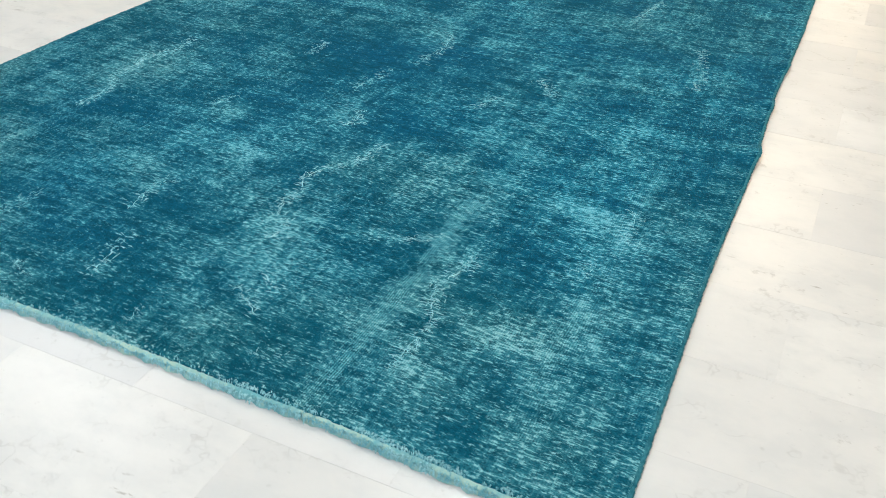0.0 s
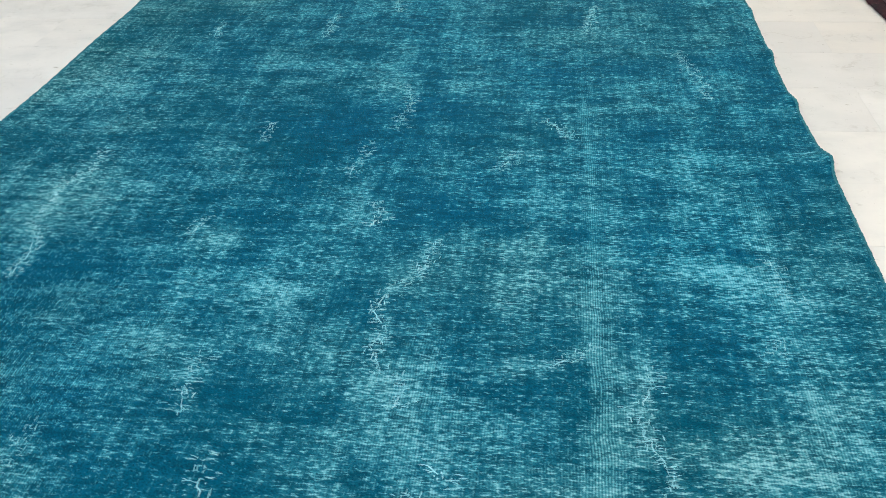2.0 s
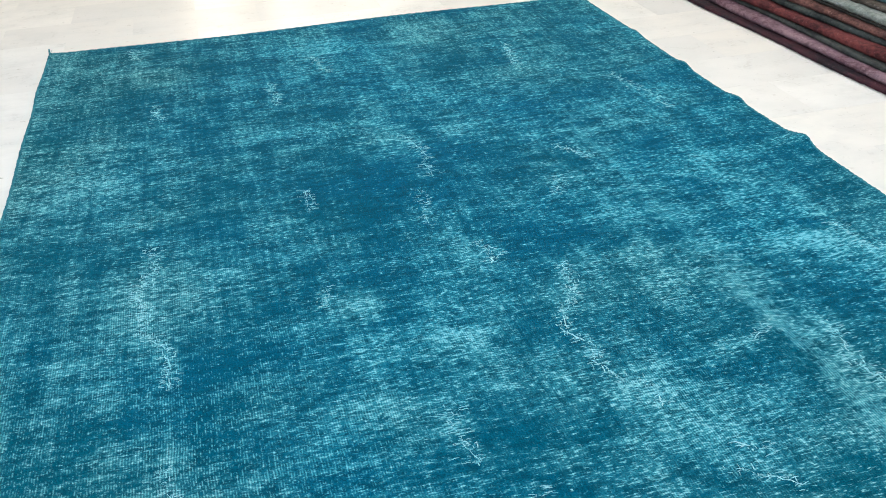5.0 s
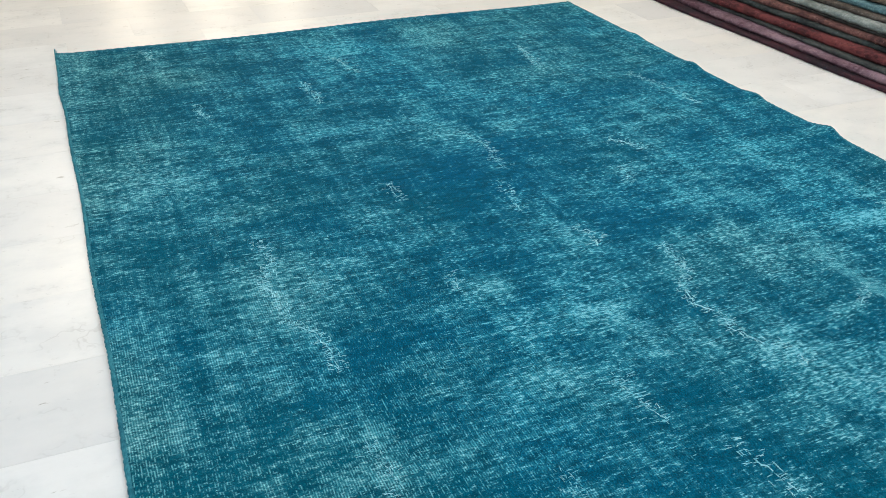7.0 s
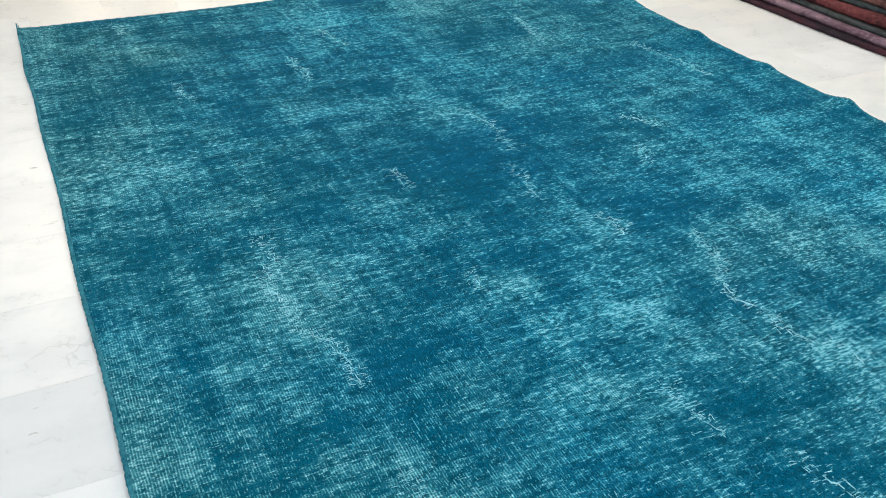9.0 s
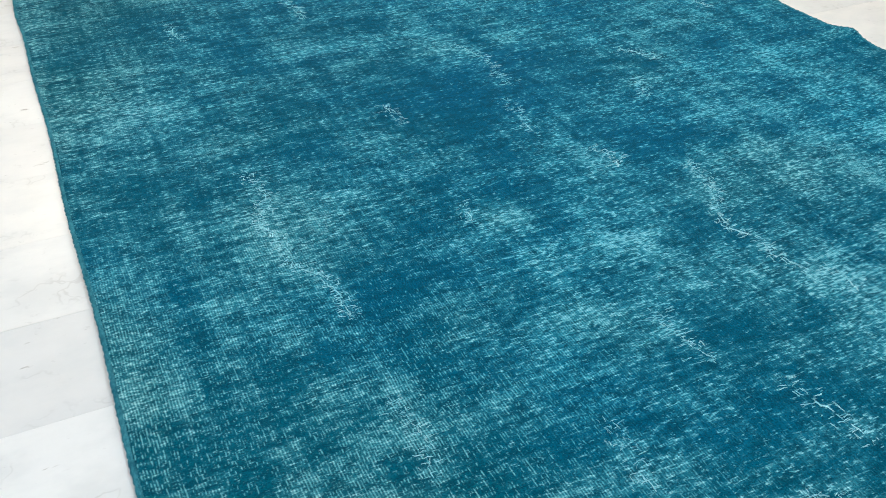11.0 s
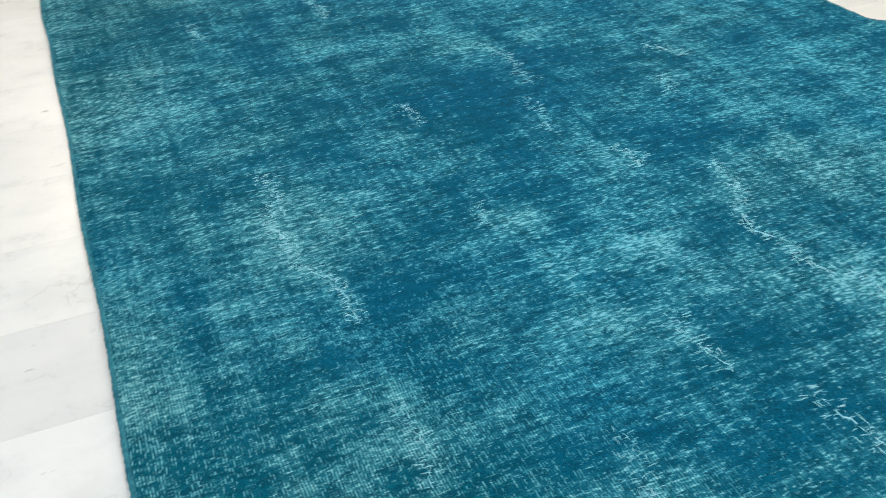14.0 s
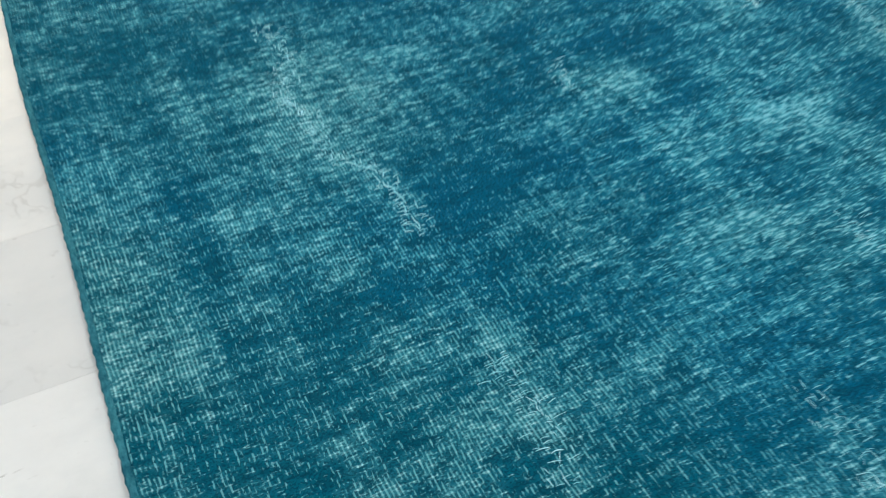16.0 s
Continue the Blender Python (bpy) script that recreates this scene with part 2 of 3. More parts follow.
def smooth_noise(nx, ny, sx, sy, seed):
    """Value noise on an nx by ny grid, with sx and sy cells across, softly interpolated; about -1 to 1."""
    rng = np.random.default_rng(seed)
    g = rng.uniform(-1, 1, (int(sx) + 3, int(sy) + 3))
    u, v = np.linspace(0, sx, nx)[:, None], np.linspace(0, sy, ny)[None, :]
    i, j = u.astype(int), v.astype(int)
    fu, fv = u - i, v - j
    fu, fv = fu * fu * (3 - 2 * fu), fv * fv * (3 - 2 * fv)
    return (g[i, j] * (1 - fu) + g[i + 1, j] * fu) * (1 - fv) + (g[i, j + 1] * (1 - fu) + g[i + 1, j + 1] * fu) * fv


# ---- the room ----
def wall(name, lo, hi):
    return tagged(part(name, box(lo, hi), WALL, None), "plain white painted wall of the showroom", "wall", kind="structure")


T = 0.15
wall("wall_north", (X0 - T, Y1, 0), (X1 + T, Y1 + T, CEIL))
wall("wall_west", (X0 - T, Y0, 0), (X0, Y1, CEIL))
wall("wall_east", (X1, Y0, 0), (X1 + T, Y1, CEIL))
# the front wall has a wide opening for the shop window
front = wall("wall_south", (X0 - T, Y0 - T, 0), (-2.1, Y0, CEIL))
part("wall_panel", box((4.1, Y0 - T, 0), (X1 + T, Y0, CEIL)), WALL, front)
part("wall_panel", box((-2.1, Y0 - T, 2.75), (4.1, Y0, CEIL)), WALL, front)
part("wall_panel", box((-2.1, Y0 - T, 0), (4.1, Y0, 0.25)), WALL, front)
ceiling = part("ceiling", box((X0 - T, Y0 - T, CEIL), (X1 + T, Y1 + T, CEIL + 0.15)), CEILING, None)
tagged(ceiling, "plain white painted showroom ceiling", "ceiling", kind="structure")

floor = part("floor", box((X0 - T, Y0 - T, -0.12), (X1 + T, Y1 + T, -0.0006)), GROUT, None)
tagged(floor, "floor of polished white marble tiles in staggered rows", "floor", kind="structure")


# ---- the rug ----
RW, RL, TH = 2.53, 3.43, 0.010


def left_edge(y):
    return 0.008 + 0.008 * np.exp(-y) + 0.003 * np.sin(y * 7.1) - 0.012 * np.exp(-((y - 2.95) / 0.18) ** 2)


RIPPLES = [(1.565, 0.010, 0.017, 0.055), (1.945, 0.006, 0.012, 0.05), (2.34, 0.006, 0.012, 0.05), (2.78, 0.003, 0.008, 0.05)]


def right_edge(y):
    out = RW - 0.011 + 0.003 * np.sin(y * 5.3) + 0.022 * np.exp(-y / 0.5) - 0.014 * np.clip((y - 1.45) / 0.6, 0, 1)
    for c, bulge, _, wide in RIPPLES:
        out = out + bulge * np.exp(-((y - c) / wide) ** 2)
    return out


def front_edge(x):
    return 0.025 + 0.003 * np.sin(x * 6.0) - 0.024 * np.clip((x - 1.95) / 0.35, 0, 1)


def far_edge(x):
    return RL - 0.018 + 0.008 * np.cos(x * 4.1) + 0.016 * np.exp(-(x / 0.05) ** 2)


def lift(x, y):
    """How far the rug stands off the floor: ripples that die away from its long edge, and a faint roll of the field."""
    z = 0.0015 * (1 + np.sin(x * 4.3 + y * 2.1)) + 0.0012 * (1 + np.sin(y * 5.7 - x * 1.3))
    for c, _, high, wide in RIPPLES:
        z = z + high * np.exp(-((y - c) / wide) ** 2) * np.exp(-((RW - x) / 0.09))
    return z


# wear: centre x, y, half widths and strength; positive is worn pale, negative is full pile
WORN = [
    (1.14, 3.12, 0.12, 0.15, 0.85), (1.58, 3.12, 0.12, 0.14, 0.75), (1.23, 2.19, 0.07, 0.20, 0.45), (2.14, 1.00, 0.11, 0.06, 1.30),
    (0.93, 1.10, 0.08, 0.05, 0.55), (0.44, 1.17, 0.10, 0.14, 0.18), (1.11, 0.85, 0.13, 0.07, 0.45), (0.76, 1.33, 0.11, 0.09, 0.40),
    (0.18, 2.07, 0.15, 0.10, 0.50), (1.28, 1.21, 0.09, 0.07, 0.45), (1.63, 1.09, 0.16, 0.06, 0.40), (0.94, 0.70, 0.05, 0.09, 0.50),
    (1.50, 0.48, 0.09, 0.11, 0.45), (2.21, 0.41, 0.13, 0.05, 1.50), (2.10, 1.54, 0.11, 0.09, 0.45), (2.04, 0.19, 0.07, 0.08, 0.45),
    (1.96, 0.58, 0.05, 0.10, 0.45), (1.55, 0.14, 0.08, 0.05, 0.40),
]
FULL = [
    (1.08, 1.69, 0.15, 0.26, -0.55), (1.02, 2.34, 0.17, 0.09, -0.55), (1.46, 1.23, 0.09, 0.09, -0.60), (0.55, 1.58, 0.13, 0.09, -0.45),
    (1.23, 0.56, 0.13, 0.07, -0.25), (1.86, 0.55, 0.10, 0.13, -0.45), (0.58, 0.94, 0.12, 0.09, -0.55), (1.03, 1.02, 0.06, 0.07, -0.40),
    (0.28, 0.75, 0.18, 0.06, -0.35), (1.67, 1.21, 0.10, 0.06, -0.50), (0.51, 2.32, 0.22, 0.09, -0.35), (1.73, 2.69, 0.14, 0.14, -0.35),
    (2.29, 1.90, 0.15, 0.11, -0.45), (2.12, 0.57, 0.10, 0.08, -0.85), (1.30, 0.52, 0.09, 0.07, -0.35), (2.12, 0.75, 0.10, 0.09, -0.65),
    (2.43, 1.34, 0.12, 0.08, -0.45), (1.30, 0.08, 0.12, 0.06, -0.35), (1.42, 1.75, 0.18, 0.13, -0.40),
]
# smaller islands of full pile
ISLANDS = [
    (1.33, 0.90, 0.07, 0.08, -0.45), (1.79, 0.66, 0.07, 0.08, -0.40), (0.91, 0.55, 0.05, 0.06, -0.50), (0.68, 0.96, 0.10, 0.07, -0.40),
    (0.31, 1.79, 0.09, 0.05, -0.35), (0.60, 1.64, 0.10, 0.06, -0.40), (2.04, 1.33, 0.10, 0.06, -0.40), (1.73, 0.20, 0.10, 0.06, -0.40),
    (1.73, 0.55, 0.08, 0.10, -0.35), (0.38, 2.71, 0.09, 0.08, -0.35), (0.32, 2.20, 0.10, 0.08, -0.30), (1.04, 0.26, 0.12, 0.06, -0.45),
    (2.48, 0.19, 0.06, 0.10, -0.40), (2.32, 1.68, 0.10, 0.08, -0.35), (1.07, 0.81, 0.07, 0.05, -0.40), (1.41, 0.66, 0.07, 0.06, -0.35),
    (1.58, 1.24, 0.06, 0.05, -0.40), (1.27, 1.08, 0.05, 0.05, -0.35),
]
# rubbed columns along the warp: x, from y, to y, half width, strength
COLUMNS = [
    (1.90, 0.04, 1.00, 0.055, 0.55), (1.52, 0.05, 0.72, 0.060, 0.40), (2.29, 0.15, 1.40, 0.035, 0.50), (0.45, 0.85, 1.50, 0.055, 0.22),
    (0.91, 0.62, 1.12, 0.050, 0.40), (1.50, 0.42, 0.95, 0.045, 0.35), (1.23, 1.75, 2.45, 0.050, 0.50), (0.75, 2.45, 3.30, 0.020, 0.40),
    (0.77, 1.45, 2.00, 0.012, 0.45), (0.40, 2.80, 3.30, 0.045, 0.40), (1.33, 1.25, 1.52, 0.014, 0.35), (1.52, 1.28, 1.56, 0.014, 0.35),
    (0.47, 0.42, 0.68, 0.040, 0.45), (0.90, 2.45, 2.78, 0.020, 0.35), (1.14, 2.55, 2.95, 0.060, 0.35), (2.00, 0.12, 0.40, 0.050, 0.45),
    (0.78, 0.10, 0.34, 0.030, 0.40), (0.05, 0.30, 3.20, 0.030, 0.22),
]
# rubbed or full bands across the weft: y, from x, to x, half height, strength
BANDS = [
    (1.08, 1.42, 1.76, 0.040, 0.50), (0.86, 1.04, 1.34, 0.040, 0.45), (1.90, 1.55, 2.12, 0.028, 0.45), (0.42, 0.80, 1.28, 0.028, 0.40),
    (1.37, 0.70, 1.00, 0.030, 0.35), (2.73, 1.80, 2.20, 0.050, 0.30), (0.90, 0.14, 0.42, 0.040, 0.40), (1.30, 1.14, 1.30, 0.040, 0.40),
    (1.23, 0.08, 0.30, 0.050, 0.30), (2.38, 0.94, 1.20, 0.028, -0.60), (1.32, 1.00, 1.18, 0.030, -0.35), (0.79, 0.12, 0.50, 0.028, -0.45),
    (0.50, 0.25, 0.44, 0.040, -0.40), (0.37, 0.58, 0.76, 0.040, -0.40), (1.60, 0.02, 0.24, 0.050, -0.35), (0.25, 0.98, 1.20, 0.030, -0.30),
    (1.68, 0.75, 0.92, 0.050, 0.35), (2.06, 0.10, 0.34, 0.050, 0.30),
]
# cracks: x, y along each worn crease
CRACKS = [
    [(1.98, 0.66), (1.98, 0.59), (1.95, 0.53), (1.96, 0.47), (2.00, 0.41), (2.00, 0.35), (1.99, 0.27), (2.00, 0.20)],
    [(1.07, 0.64), (1.05, 0.58), (1.06, 0.52), (1.08, 0.46)],
    [(1.49, 1.10), (1.48, 0.97), (1.41, 0.88), (1.40, 0.81), (1.43, 0.75), (1.41, 0.69), (1.44, 0.62), (1.50, 0.57), (1.48, 0.50)],
    [(0.44, 1.55), (0.45, 1.38), (0.41, 1.31), (0.43, 1.20), (0.44, 1.10), (0.48, 1.04), (0.49, 0.95), (0.48, 0.88)],
    [(1.54, 0.31), (1.59, 0.27), (1.64, 0.23)], [(1.57, 0.37), (1.60, 0.35), (1.63, 0.32)],
    [(1.75, 1.79), (1.79, 1.72), (1.84, 1.67)], [(1.32, 1.28), (1.34, 1.20), (1.32, 1.15)],
    [(1.19, 0.18), (1.18, 0.24), (1.15, 0.38)],
]


FINE_CRACKS = [
    [(1.28, 2.06), (1.32, 1.89), (1.30, 1.70)], [(1.24, 1.62), (1.21, 1.41)], [(0.46, 2.62), (0.47, 2.45)], [(0.90, 2.71), (0.91, 2.47)],
    [(1.10, 2.98), (1.14, 2.76)], [(1.92, 2.82), (1.87, 2.52)], [(2.24, 1.96), (2.25, 2.08), (2.19, 2.36)], [(2.34, 0.90), (2.30, 0.93), (2.29, 1.08)],
    [(1.87, 0.73), (1.83, 0.68), (1.77, 0.65)], [(1.73, 0.12), (1.78, 0.15)], [(1.38, 0.14), (1.41, 0.08)], [(1.00, 0.15), (1.06, 0.11)],
    [(2.22, 0.71), (2.27, 0.78)], [(0.47, 0.64), (0.48, 0.55), (0.46, 0.43)], [(0.79, 0.42), (0.78, 0.25)], [(0.36, 3.34), (0.38, 3.19)],
    [(1.67, 1.58), (1.62, 1.46)], [(0.91, 1.74), (0.90, 1.60)], [(0.88, 1.18), (0.86, 1.10)],
]


def frayed_crease(line, rug, seed, bold):
    """A crease where the pile has gone: a jagged run of loose pale warp ends standing a little proud, with short side hairs."""
    rng = random.Random(seed)
    rows, faces = [], []

    def strand(points, r):
        base = len(rows)
        for n, (x, y, z) in enumerate(points):
            f = 0.6 if n in (0, len(points) - 1) else 1.0
            rows.extend([(x - r * f, y, z), (x + r * f, y, z), (x, y + r * f, z + r * f)])
        for n in range(len(points) - 1):
            for j in range(3):
                a, b = base + n * 3 + j, base + n * 3 + (j + 1) % 3
                faces.append((a, b, b + 3, a + 3))

    def ground(x, y):
        return float(lift(x, y)) + TH + 0.0002

    run, side = [], 0.0
    for (ax, ay), (bx, by) in zip(line, line[1:]):
        steps = max(2, int(math.hypot(bx - ax, by - ay) / 0.010))
        for k in range(steps):
            f = k / steps
            side = 0.6 * side + rng.uniform(-0.0055, 0.0055)
            x, y = ax + (bx - ax) * f + side, ay + (by - ay) * f + rng.uniform(-0.004, 0.004)
            run.append((x, y, ground(x, y) + rng.uniform(0, 0.0012)))
            if rng.random() < 0.40 and len(run) > 1:
                if rng.random() < 0.55:
                    strand(run, rng.uniform(0.0009, 0.0018) * bold)
                run = []
            for _ in range(3):
                # loose ends, most of them lying across the crease
                ln, sx, sy = rng.uniform(0.006, 0.020), x + rng.gauss(0, 0.012), y + rng.gauss(0, 0.006)
                lean = rng.choice((0.15, 0.9, 1.0)) * rng.choice((-1, 1))
                ex, ey = sx + ln * lean, sy + ln * (1 - abs(lean)) + rng.uniform(-0.003, 0.003)
                strand([(sx, sy, ground(sx, sy)), ((sx + ex) / 2, (sy + ey) / 2, ground(sx, sy) + 0.001), (ex, ey, ground(ex, ey))], rng.uniform(0.0006, 0.0012) * bold)
    if len(run) > 1:
        strand(run, 0.0009)
    if faces:
        tagged(mesh_object("frayed_crease", rows, faces, THREAD, rug), "pale frayed warp threads along a worn crease", kind="stuff")


def rug_maps(nx, ny):
    """The wear, hue and ridge maps on a grid over the rug."""
    x, y = np.linspace(0, RW, nx)[:, None], np.linspace(0, RL, ny)[None, :]
    bend = 0.035 * smooth_noise(nx, ny, 26, 36, 5) + 0.018 * smooth_noise(nx, ny, 70, 95, 6)
    bend2 = 0.035 * smooth_noise(nx, ny, 26, 36, 7) + 0.018 * smooth_noise(nx, ny, 70, 95, 8)
    wear = 0.40 + 0.07 * smooth_noise(nx, ny, 7, 9, 11) + 0.11 * smooth_noise(nx, ny, 13, 26, 12) + 0.11 * smooth_noise(nx, ny, 30, 60, 13)
    wear = wear + 0.10 * smooth_noise(nx, ny, 44, 5, 14) + 0.09 * smooth_noise(nx, ny, 6, 90, 15)
    # blocks of wear squared off by the weave
    wear = wear + 0.10 * smooth_noise(nx, ny, 22, 12, 16) * (0.5 + 0.5 * smooth_noise(nx, ny, 5, 40, 17)) + 0.07 * smooth_noise(nx, ny, 9, 48, 18)
    wear = wear + 0.10 / (1 + np.exp((1.95 - x) / 0.08)) / (1 + np.exp((y - 1.5) / 0.2)) - 0.05 / (1 + np.exp((x - 0.85) / 0.1)) / (1 + np.exp((y - 1.8) / 0.2)) - 0.06 * np.exp(-((x - 1.05) / 0.45) ** 2 - ((y - 0.35) / 0.25) ** 2)
    for cx, cy, a, b, s in WORN + FULL + ISLANDS:
        d = ((x + bend - cx) / a) ** 2 + ((y + bend2 - cy) / b) ** 2
        wear = wear + 0.34 * s * np.exp(-d ** 1.5 * 0.9)
    ragged = 0.5 + 0.5 * smooth_noise(nx, ny, 40, 60, 41)
    bx, by = x + 0.5 * bend, y + bend2
    for cx, ya, yb, half, s in COLUMNS:
        ends = np.clip((by - ya) / 0.08, 0, 1) * np.clip((yb - by) / 0.08, 0, 1)
        wear = wear + 0.27 * s * np.exp(-((bx - cx) / half) ** 2) * ends * (0.55 + 0.9 * ragged)
    for cy, xa, xb, half, s in BANDS:
        ends = np.clip((bx - xa) / 0.06, 0, 1) * np.clip((xb - bx) / 0.06, 0, 1)
        wear = wear + 0.32 * s * np.exp(-((y + 0.5 * bend2 - cy) / half) ** 2) * ends * (0.55 + 0.9 * ragged)
    # a long rubbed line along the warp, and the sheared border at the ends
    wear = wear + 0.16 * np.exp(-((x - 1.88 + 0.3 * bend) / 0.022) ** 2) * ((y > 0.3) & (y < 2.1))
    wear = wear + 0.05 * np.exp(-x / 0.08) - 0.04 * np.exp(-((x / 0.6) ** 2 + ((y - 2.9) / 0.6) ** 2))
    hue = 0.44 + 0.20 * smooth_noise(nx, ny, 6, 8, 21) + 0.14 * smooth_noise(nx, ny, 16, 22, 22) + 0.45 * np.exp(-y / 0.6) + 0.35 * np.exp(-x / 0.25) + 0.30 * np.exp(-((x - 0.3) / 0.4) ** 2 - ((y - 2.7) / 0.7) ** 2)
    jx = x + 0.016 * smooth_noise(nx, ny, 60, 80, 31) + 0.007 * smooth_noise(nx, ny, 150, 200, 33)
    jy = y + 0.016 * smooth_noise(nx, ny, 60, 80, 32) + 0.007 * smooth_noise(nx, ny, 150, 200, 34)
    for line in CRACKS + FINE_CRACKS:
        for (ax, ay), (bx, by) in zip(line, line[1:]):
            vx, vy = bx - ax, by - ay
            k = np.clip(((jx - ax) * vx + (jy - ay) * vy) / (vx * vx + vy * vy), 0, 1)
            d = np.hypot(jx - ax - k * vx, jy - ay - k * vy)
            wear = wear + 0.09 * np.exp(-(d / 0.025) ** 2) + 0.10 * np.exp(-(d / 0.008) ** 2)
    # where the ribs of the warp show: the sheared near corner and the rubbed columns
    ridge = 0.16 + 0.16 * smooth_noise(nx, ny, 14, 20, 51) + 0.75 / (1 + np.exp((x - 0.82) / 0.13)) / (1 + np.exp((y - 1.2) / 0.20))
    ridge = ridge + 0.14 / (1 + np.exp((y - 0.55) / 0.12)) / (1 + np.exp((0.9 - x) / 0.1))
    for cx, ya, yb, half, s in COLUMNS[:3]:
        ridge = ridge + 0.25 * np.exp(-((x - cx) / (half * 1.5)) ** 2) * (y > ya) * (y < yb)
    ridge = ridge + 0.5 * np.exp(-((x - 1.88) / 0.03) ** 2) * (y < 2.1)
    return np.clip(wear, 0, 1), np.clip(hue, 0, 1), np.clip(ridge, 0, 1)


def build_rug():
    rug = tagged(new("area_rug"), "large vintage overdyed teal blue wool rug, worn pale, flat on marble", "rug")
    nx, ny = 500, 680
    u, v = np.linspace(0, 1, nx)[:, None], np.linspace(0, 1, ny)[None, :]
    y0 = v * RL
    lx, rx = left_edge(y0), right_edge(y0)
    x = lx + u * (rx - lx)
    fy, ey = front_edge(x), far_edge(x)
    y = fy + v * (ey - fy)
    z = lift(x, y) + TH
    # soft shoulder round the rim
    rim = np.minimum(np.minimum(u, 1 - u) * RW, np.minimum(v, 1 - v) * RL)
    z = z - 0.005 * np.clip(1 - rim / 0.007, 0, 1) ** 2
    top = np.stack([x, y, z], -1).reshape(-1, 3)
    idx = np.arange(nx * ny).reshape(nx, ny)
    quads = np.stack([idx[:-1, :-1], idx[1:, :-1], idx[1:, 1:], idx[:-1, 1:]], -1).reshape(-1, 4)
    loop = np.concatenate([idx[:, 0], idx[-1, 1:], idx[-2::-1, -1], idx[0, -2:0:-1]])
    under = top[loop] - [0, 0, TH - 0.0055]
    nxt = np.roll(np.arange(len(loop)), -1)
    side = np.stack([np.arange(len(loop)) + nx * ny, nxt + nx * ny, loop[nxt], loop], -1)
    verts, faces = np.concatenate([top, under]), np.concatenate([quads, side])
    me = bpy.data.meshes.new("field")
    me.from_pydata(verts.tolist(), [], faces.tolist())
    me.materials.append(RUG)
    me.polygons.foreach_set("use_smooth", [True] * len(me.polygons))
    for name, values in zip(("wear", "hue", "ridge"), rug_maps(nx, ny)):
        att = me.attributes.new(name, "FLOAT", "POINT")
        flat = values.ravel()
        att.data.foreach_set("value", np.concatenate([flat, flat[loop]]).astype(np.float32))
    pile = new("field", me)
    pile.parent = rug
    tagged(pile, "sheared teal pile worn down to pale warp threads")

    for seed, line in enumerate(CRACKS + FINE_CRACKS):
        frayed_crease(line, rug, seed, 1.0 if seed < len(CRACKS) else 0.7)

    def cord(name, edge, radius, label):
        n, k = 420, 6
        rows = []
        for i in range(n):
            yy = 0.004 + (RL - 0.02) * i / (n - 1)
            xx = float(edge(yy))
            zz = float(lift(min(max(xx, 0), RW), yy)) + radius * 0.9
            r = radius * (1 + 0.16 * math.sin(i * 2.4) + 0.1 * math.sin(i * 0.7))
            for j in range(k):
                a = 2 * math.pi * j / k
                rows.append((xx + r * math.cos(a), yy, zz + r * 0.95 * math.sin(a)))
        faces = [(i * k + j, i * k + (j + 1) % k, (i + 1) * k + (j + 1) % k, (i + 1) * k + j) for i in range(n - 1) for j in range(k)]
        faces += [tuple(range(k - 1, -1, -1)), tuple((n - 1) * k + j for j in range(k))]
        tagged(mesh_object(name, rows, faces, CORD, rug, True), label)

    cord("selvedge", left_edge, 0.0062, "dark teal overcast selvedge cord")
    cord("selvedge", right_edge, 0.0058, "dark teal overcast selvedge cord")

    # pale woven end band along the near end
    n = 300
    rows, faces = [], []
    rng = random.Random(4)
    for i in range(n):
        xx = 0.004 + (RW - 0.02) * i / (n - 1)
        yy = float(front_edge(xx))
        wob = 0.003 * math.sin(i * 0.9) + rng.uniform(-0.002, 0.002)
        for dy, dz in ((0.006, 0.0105), (-0.003 + wob, 0.0115), (-0.012 + wob, 0.008), (-0.016 + wob, 0.001)):
            rows.append((xx, yy + dy, dz + rng.uniform(-0.0012, 0.0012) * (dz > 0.002)))
    for i in range(n - 1):
        for j in range(3):
            faces.append((i * 4 + j, i * 4 + j + 1, (i + 1) * 4 + j + 1, (i + 1) * 4 + j))
    tagged(mesh_object("end_band", rows, faces, BAND, rug, True), "faded turquoise and yellow flat-woven end")
    # cut cotton tufts along it
    rows, faces = [], []
    for i in range(2600):
        xx = 0.004 + (RW - 0.02) * (i + rng.random()) / 2600
        yy = float(front_edge(xx)) - 0.012 + abs(rng.gauss(0, 0.006))
        # thick fluffy tufts towards one corner, worn short along the rest
        fluff = max(0.0, min(1.0, (xx - 1.55) / 0.25)) * max(0.0, 0.45 + 0.55 * math.sin(xx * 31) * math.sin(xx * 13 + 1))
        ln = 0.004 + 0.005 * rng.random() + 0.008 * fluff
        ax, up = rng.uniform(-0.7, 0.7), rng.uniform(0.004, 0.009) + 0.006 * fluff
        if rng.random() < 0.12 + 0.6 * fluff:
            yy, ln, up = yy + 0.012, -ln * 0.9, 0.010
        r, base = 0.0012 + 0.0006 * rng.random(), len(rows)
        for s in range(4):
            f = s / 3
            c = (xx + ax * ln * f, yy - ln * f, 0.007 + up * math.sin(f * 2.4) - 0.005 * f * f)
            for j in range(3):
                a = 2.1 * j
                rows.append((c[0] + r * (1.1 - 0.5 * f) * math.cos(a), c[1], max(0.0006, c[2] + r * math.sin(a))))
        for s in range(3):
            for j in range(3):
                faces.append((base + s * 3 + j, base + s * 3 + (j + 1) % 3, base + s * 3 + 3 + (j + 1) % 3, base + s * 3 + 3 + j))
